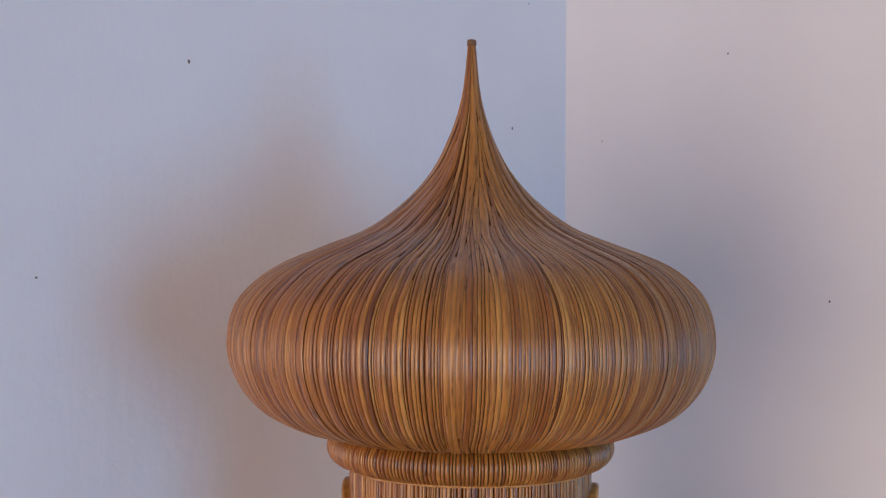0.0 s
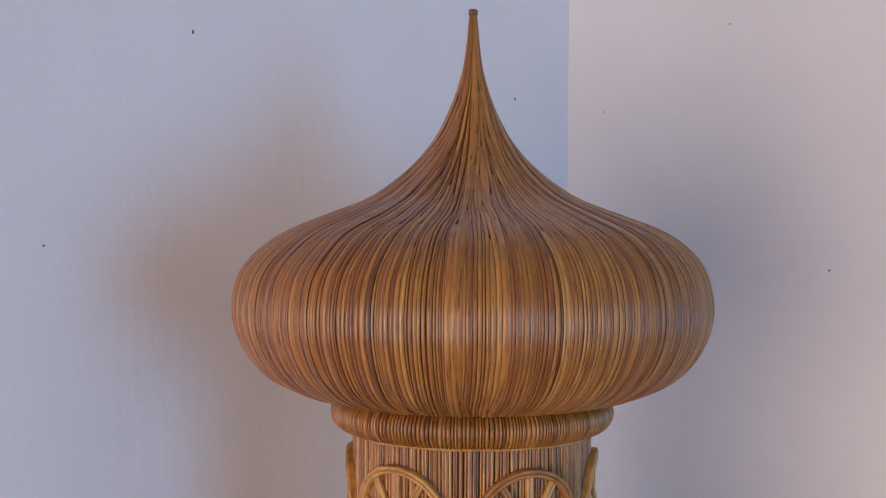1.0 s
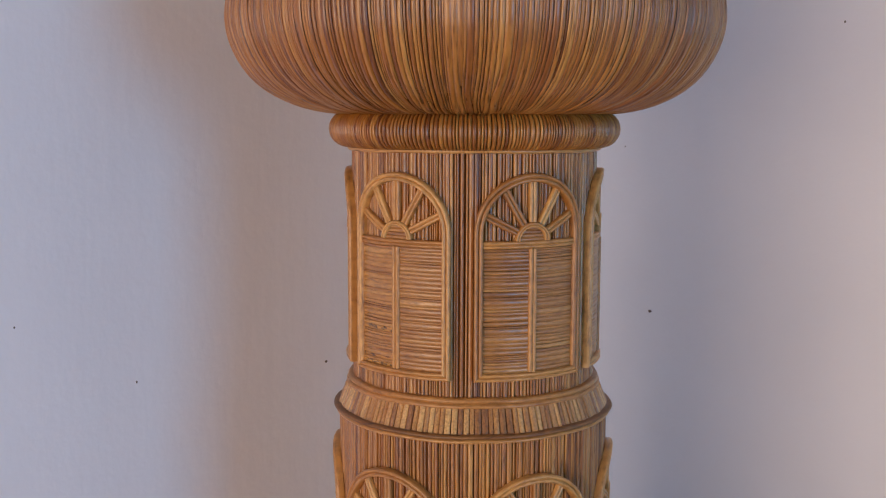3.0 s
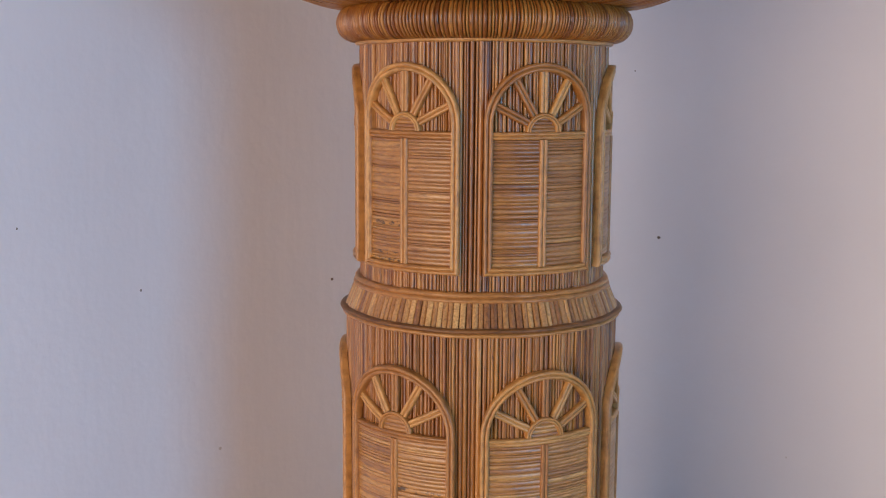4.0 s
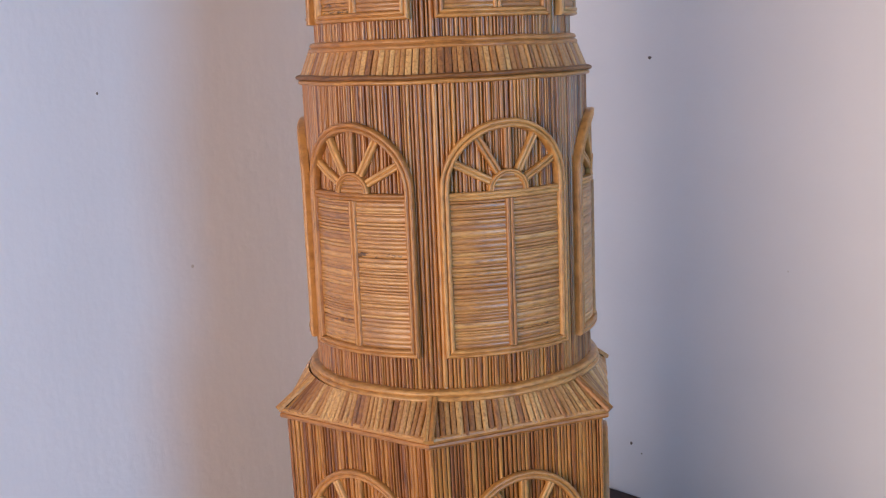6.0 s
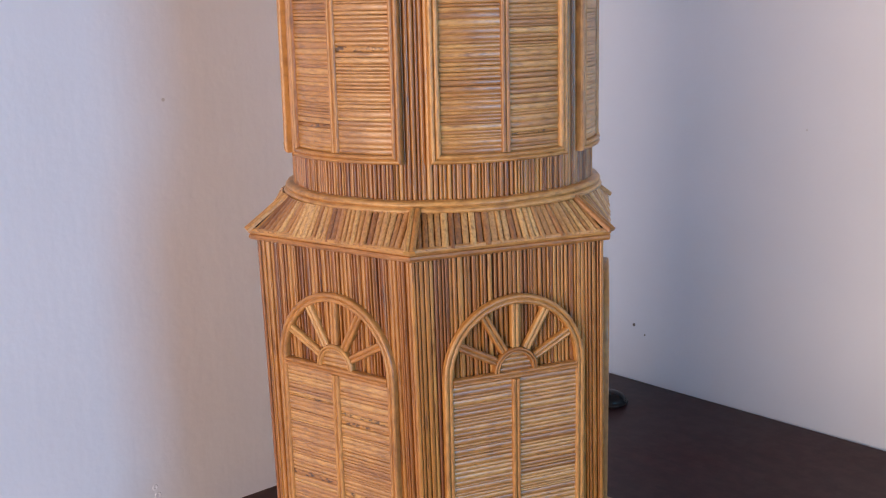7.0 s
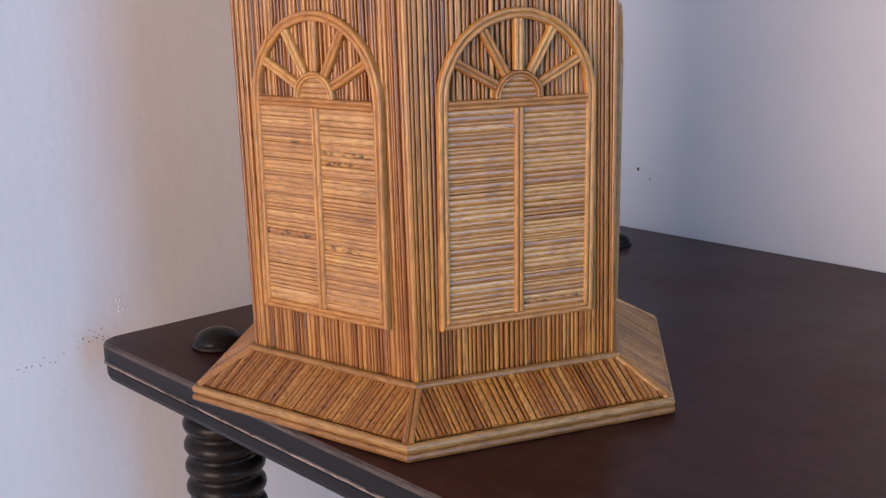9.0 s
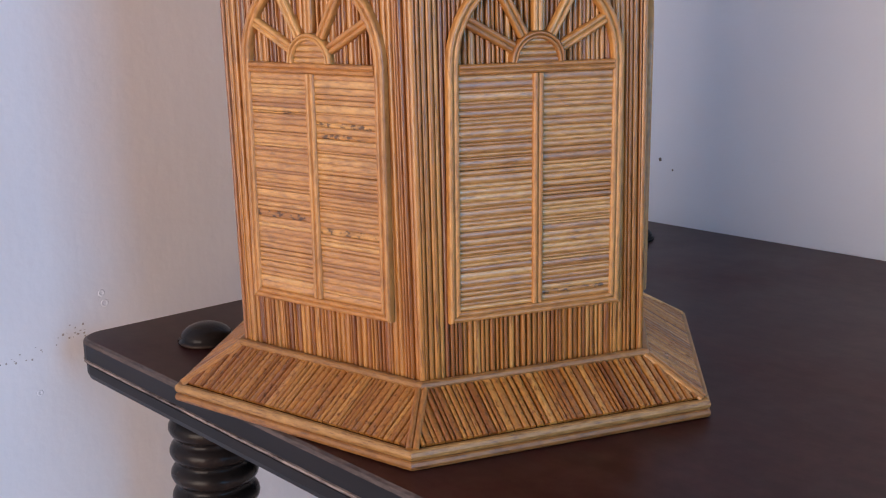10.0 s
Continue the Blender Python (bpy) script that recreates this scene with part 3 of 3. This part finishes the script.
# arched windows, shared by the storeys: s runs across, z up, d out from the wall
def window_kit(mapping, half, z_bot, z_top, rise, drop, slat_mat):
    spring = z_top - half
    zc = spring - drop
    arm = half - 0.0031

    def strip(path, width, height, outline, d0=0.0, mitre=0.0):
        secs = []
        for i, (s, z) in enumerate(path):
            s0, z0 = path[max(i - 1, 0)]
            s1, z1 = path[min(i + 1, len(path) - 1)]
            t = Vector((s1 - s0, z1 - z0)).normalized()
            nx, nz = t.y, -t.x
            cut = mitre if i == 0 else -mitre if i == len(path) - 1 else 0.0
            secs.append([mapping(s + nx * x * width + t.x * cut * x * width, z + nz * x * width + t.y * cut * x * width, d0 + h * height) for x, h in outline])
        bm = bmesh.new()
        sweep(bm, secs)
        bmesh.ops.recalc_face_normals(bm, faces=bm.faces)
        return bm

    def line(p, q, n):
        return [(p[0] + (q[0] - p[0]) * i / n, p[1] + (q[1] - p[1]) * i / n) for i in range(n + 1)]

    arch = [(arm * math.cos(radians(q)), spring + arm * math.sin(radians(q))) for q in range(180, -1, -9)]
    foot = z_bot + 0.0031
    kit = [("window", strip(line((-arm, foot), (-arm, spring), 4)[:-1] + arch + line((arm, spring), (arm, foot), 4)[1:], 0.0062, rise, DOUBLE, 0.0, 1.0), STRAW)]
    inner = half - 0.0060
    kit.append(("bottom_rail", strip(line((-arm, z_bot + 0.0030), (arm, z_bot + 0.0030), 10), 0.0058, rise * 0.96, DOUBLE, 0.0, -1.0), STRAW))
    kit.append(("rail", strip(line((-inner, zc - 0.0027), (inner, zc - 0.0027), 8), 0.0054, 0.0044, DOUBLE), STRAW))
    kit.append(("mullion", strip(line((0, z_bot + 0.0060), (0, zc - 0.0054), 2), 0.0060, 0.0046, DOUBLE), STRAW))
    fan = half * 0.27
    kit.append(("fan_arch", strip([(fan * math.cos(radians(q)), zc + fan * math.sin(radians(q))) for q in range(180, -1, -15)], 0.0038, 0.0046, DOUBLE), STRAW))
    nf = 4
    for i in range(nf):
        zz = zc - 0.0004 + (fan - 0.0008) * (i + 0.5) / nf
        ww = math.sqrt(max((fan - 0.0012) ** 2 - (zz - zc) ** 2, 1e-7))
        kit.append(("fan_slat", strip(line((-ww, zz), (ww, zz), 4), fan / nf * 0.97, 0.0026, FLAT), slat_mat))
    for q in (28, 60, 90, 120, 152):
        c, sn = math.cos(radians(q)), math.sin(radians(q))
        reach = sn * drop + math.sqrt((arm - 0.003) ** 2 - (c * drop) ** 2)
        kit.append(("spoke", strip(line((c * (fan + 0.002), zc + sn * (fan + 0.002)), (c * reach, zc + sn * reach), 3), 0.0056, 0.0036, DOUBLE), STRAW))
    slats = []
    for lo, hi in ((-inner, -0.0030), (0.0030, inner)):
        segs = 1 if mapping is on_flat else 5
        vs = []
        for o, h in ((BOARD, 0.0014), (BOARD, 0.0015), (BOARD, 0.0016), (FLAT, 0.0016)):
            vs.append((strip(line((lo, 0.0), (hi, 0.0), segs), 0.0031, h, o, 0.0012), slat_mat))
        vs.append((strip(line((lo, 0.0), (hi, 0.0), segs), 0.0031, 0.0013, FLAT, 0.0012), SLAT_STAINED))
        slats.append(vs)
    return kit, slats, (z_bot + 0.0060, zc - 0.0055)


def mesh_of(name, bm, mat):
    mesh = bpy.data.meshes.new(name)
    bm.normal_update()
    bm.to_mesh(mesh)
    bm.free()
    mesh.materials.append(mat)
    mesh.polygons.foreach_set("use_smooth", [len(p.vertices) == 4 for p in mesh.polygons])
    return mesh


def window_tier(mapping, half, z_bot, z_top, rise, label, drop=0.0, turn=0.0, slat_mat=SLAT):
    kit, slats, (za, zb) = window_kit(mapping, half, z_bot, z_top, rise, drop, slat_mat)
    meshes = [(n, mesh_of(n, bm, mat)) for n, bm, mat in kit]
    slat_meshes = [[mesh_of("slat", bm, mat) for bm, mat in vs] for vs in slats]
    for k in range(6):
        win = share("window", meshes[0][1], tower, Matrix.Translation(LEAN * 0.6 if mapping is on_flat else (0, 0, 0)) @ Matrix.Rotation(radians(60 * k + 30 + turn + rng.uniform(-0.3, 0.3)), 4, "Z"))
        win["label"] = label
        for n, me in meshes[1:]:
            share(n, me, win, Matrix.Identity(4))
        for side in (0, 1):
            for z, w in split_run(zb - za, 0.0027, 0.5):
                lean = FLARE * C30 * (za + z) if mapping is on_flat else 0.0
                m = Matrix.Translation((0, -lean, za + z)) @ Matrix.Diagonal((1, 1, w / 0.0031 * (1.02 if rng.random() < 0.78 else rng.uniform(0.86, 0.97)), 1))
                m = m @ Matrix.Rotation(rng.uniform(-0.002, 0.002), 4, "Y")
                knotty = k == 5 and mapping is on_flat and any(abs(za + z - q + side * 0.004) < w * 0.6 for q in (0.164, 0.108))
                kind = 4 if knotty or rng.random() < 0.015 else rng.randrange(4)
                share("slat", slat_meshes[side][kind], win, m)


def make_round(radius):
    def on_round(s, z, d):
        a = s / radius
        return ((radius + d) * math.sin(a), -(radius + d) * math.cos(a), z)
    return on_round


def on_flat(s, z, d):
    return (s, -((HEX_R + FLARE * z) * C30 + d), z)


window_tier(on_flat, 0.0495, 0.0605, 0.2400, 0.0042, "arched window with fanlight and shutters of slats")
window_tier(make_round(S2), 0.0462, 0.3225, 0.4825, 0.0060, "arched window with fanlight and shutters of slats", 0.0015, -0.9)
window_tier(make_round(S1), 0.0414, 0.5485, 0.6950, 0.0060, "arched window with fanlight and browner shutters of slats", 0.0058, -0.9, SLAT_BROWN)

# ring under the dome
RING_R, RING_r, RING_Z = 0.0972, 0.0135, 0.7240
bm = bmesh.new()
lathe(bm, [(RING_R + (RING_r - 0.0019) * math.cos(radians(q)), RING_Z + (RING_r - 0.0019) * math.sin(radians(q))) for q in range(-100, 101, 20)], 96)
ring = part("neck_ring", bm, CORE, tower, "rounded ring wrapped in short reeds")
ring_w = 0.0028
bm = bmesh.new()
secs = []
for q in range(-105, 106, 15):
    rr, zz = RING_R + (RING_r - 0.0018) * math.cos(radians(q)), RING_Z + (RING_r - 0.0018) * math.sin(radians(q))
    out = Vector((0, -math.cos(radians(q)), math.sin(radians(q))))
    secs.append([tuple(Vector((x * ring_w * rr / (RING_R + RING_r), -rr, zz)) + out * 0.0020 * h) for x, h in ROUND])
sweep(bm, secs)
bmesh.ops.recalc_face_normals(bm, faces=bm.faces)
ring_reed = mesh_of("reed", bm, REED)
for x, w in split_run(2 * math.pi, ring_w / (RING_R + RING_r), 0.35):
    share("reed", ring_reed, ring, Matrix.Rotation(x, 4, "Z") @ Matrix.Diagonal((w * (RING_R + RING_r) / ring_w * rng.uniform(0.80, 0.98), 1, 1, 1)))
ring_band("neck_bead", S1 - 0.001, 0.7100, 0.0036, 0.0045, SINGLE, STRAW, "thin bent reed bead")

# onion dome
DOME = [(0.088, 0.7360), (0.1135, 0.7370), (0.1369, 0.7425), (0.159, 0.7535), (0.1742, 0.7690), (0.1841, 0.7894), (0.1862, 0.8105), (0.1807, 0.8324), (0.1657, 0.8496),
        (0.1442, 0.8637), (0.1071, 0.8788), (0.0785, 0.8911), (0.0495, 0.9132), (0.0308, 0.9352), (0.0194, 0.9573), (0.0112, 0.9794), (0.0066, 1.0014), (0.0036, 1.0345)]
curve = [(p.x, p.y) for p in smooth_line([(r, z) for r, z in DOME], 3)]


def swollen(x, y, z):
    """The hand-built dome stands higher on one shoulder."""
    d = (z - 0.853) / 0.022
    return (x, y, z + 0.020 * max(x, 0.0) * math.exp(-d * d))


bm = bmesh.new()
lathe(bm, [(max(r - 0.0016, 0.001), z) for r, z in curve], 128, True)
for v in bm.verts:
    v.co = swollen(*v.co)
dome = part("dome", bm, CORE, tower, "onion dome of tapering reeds drawn to a point", True, Matrix.Translation((-0.0005, 0, 0)))

N_DOME = 410
R_MAX = max(r for r, z in curve)
top_i = max(range(len(curve)), key=lambda i: curve[i][0])
dome_rng = np.random.default_rng(5)
rank_up = (np.arange(N_DOME) * 0.6180339887 + dome_rng.uniform(-0.02, 0.02, N_DOME)) % 1.0
rank_down = (np.arange(N_DOME) * 0.6180339887 + 0.37 + dome_rng.uniform(-0.02, 0.02, N_DOME)) % 1.0
own = np.exp(dome_rng.normal(0, 0.34, N_DOME))
slit = dome_rng.uniform(0.0, 1.0, N_DOME) ** 3.0
proud = dome_rng.uniform(0.75, 1.2, N_DOME)
flush = dome_rng.uniform(0.0, 1.0, N_DOME) < 0.25
share_w, left_a = [], []
for i, (r, z) in enumerate(curve):
    rank = rank_up if i > top_i else rank_down
    x = np.clip((r / R_MAX * 1.25 - rank * 0.985) / 0.27, 0, 1)
    w = own * x * x * (3 - 2 * x)
    w = w / w.sum() * 2 * math.pi
    share_w.append(w)
    left_a.append(np.cumsum(w) - w)
far_reeds = bmesh.new()
tangents = []
for i in range(len(curve)):
    a, b = curve[max(i - 1, 0)], curve[min(i + 1, len(curve) - 1)]
    t = Vector((b[0] - a[0], b[1] - a[1])).normalized()
    tangents.append((t.y, -t.x))
mid = left_a[top_i] + share_w[top_i] / 2
order = sorted(range(N_DOME), key=lambda j: abs((mid[j] + math.pi) % (2 * math.pi) - math.pi))
near = set(order[:300])
for j in range(N_DOME):
    secs = []
    for i, (r, z) in enumerate(curve):
        w = share_w[i][j]
        if w * r < 0.0004:
            if i < top_i:
                secs = []
                continue
            break
        a0 = left_a[i][j] - mid[0]
        no, nz = tangents[i]
        gap = 0.0 if flush[j] else min(0.00005 + 0.00055 * slit[j], w * r * 0.18) / r
        sec = []
        low_side = 0.60 if flush[j] else 0.25 * (1 - slit[j])
        for f, h in ((0.0, low_side), (0.08, low_side * 0.4 + 0.5), (0.3, 0.95), (0.7, 0.95), (0.92, low_side * 0.4 + 0.5), (1.0, low_side)):
            ang = a0 + gap + (w - 2 * gap) * f
            hh = min(0.0013, w * r * (0.42 if i <= top_i else 0.30)) * h * proud[j]
            rr = max(r - 0.0015, 0.0008) + no * hh
            sec.append(swollen(rr * math.sin(ang), -rr * math.cos(ang), z + nz * hh))
        secs.append(sec)
    if len(secs) < 3:
        continue
    if j in near:
        bm = bmesh.new()
        sweep(bm, secs, v_scale=4.0, caps=False)
        ob = part("reed", bm, REED, dome, "", True)
    else:
        sweep(far_reeds, secs, v_scale=4.0, caps=False)
ob = part("reed_rest", far_reeds, REED_JOINED, dome, "", True)
ob["kind"] = "stuff"
bm = bmesh.new()
lathe(bm, [(0.0036, 1.0325), (0.0037, 1.0350), (0.0036, 1.0366), (0.0029, 1.0372), (0.001, 1.0374)], 20, True)
part("tip_cap", bm, TIP, tower, "dark rounded tip", True, Matrix.Translation((-0.0005, 0, 0)))


# ---- small marks on the walls ----
def speck(a, b, z, size, tall=1.0, mat=SPECK):
    bm = bmesh.new()
    bmesh.ops.create_icosphere(bm, subdivisions=2, radius=1.0)
    for v in bm.verts:
        v.co *= 1 + 0.25 * noise.noise(v.co * 2.1 + Vector((a * 40, b * 40, z * 40)))
    flat = (0.25, 1, tall) if a == 0 else (1, 0.25, tall)
    ob = finish("wall_speck", bm, mat, None, "", True, ROOM @ Matrix.Translation((a, b, z)) @ Matrix.Diagonal((*[f * size for f in flat], 1)))
    return tagged(ob, "small dark speck stuck on the painted wall", "speck", "wall specks")


for a, b, z, size, tall in (
        (0, 0.527, 1.040, 0.0017, 1.5), (0, 0.667, 0.850, 0.0013, 1.0), (0, 0.097, 1.014, 0.0016, 1.4), (0, 0.069, 1.162, 0.0013, 1.0),
        (0, 0.585, 0.503, 0.0011, 1.4), (0, 0.691, 0.565, 0.0010, 1.3), (0, 0.377, 0.489, 0.0022, 0.8),
        (0.340, 0, 0.824, 0.0013, 1.3), (0.223, 0, 1.086, 0.0012, 1.0), (0.119, 0, 0.509, 0.0028, 0.8), (0.079, 0, 0.696, 0.0013, 0.8),
        (0.088, 0, 0.062, 0.0022, 1.1), (0.103, 0, 0.053, 0.0013, 1.0)):
    speck(a, b, z, size * 0.80, tall)
# scuffed row where a table once stood
for k in range(34):
    b = 0.560 + 0.085 * rng.random() ** 1.6
    speck(0, b, -0.010 - (b - 0.56) * 0.22 + rng.gauss(0, 0.0028), rng.uniform(0.0004, 0.0010), rng.uniform(0.4, 1.1), SCUFF)
# painted-over ring marks
for b, z, r in ((0.545, 0.014, 0.0019), (0.543, 0.006, 0.0023), (0.597, -0.050, 0.0016)):
    bm = bmesh.new()
    secs = []
    for k in range(20):
        q = 2 * math.pi * k / 20
        secs.append([(h * 0.0004, math.cos(q) * (r + x * 0.0014), math.sin(q) * (r + x * 0.0014)) for x, h in SINGLE])
    sweep(bm, secs, True)
    bmesh.ops.recalc_face_normals(bm, faces=bm.faces)
    ob = finish("paint_ring", bm, WALL, None, "", True, ROOM @ Matrix.Translation((0, b, z)))
    tagged(ob, "small raised ring under the white wall paint", "paint mark", "paint rings")
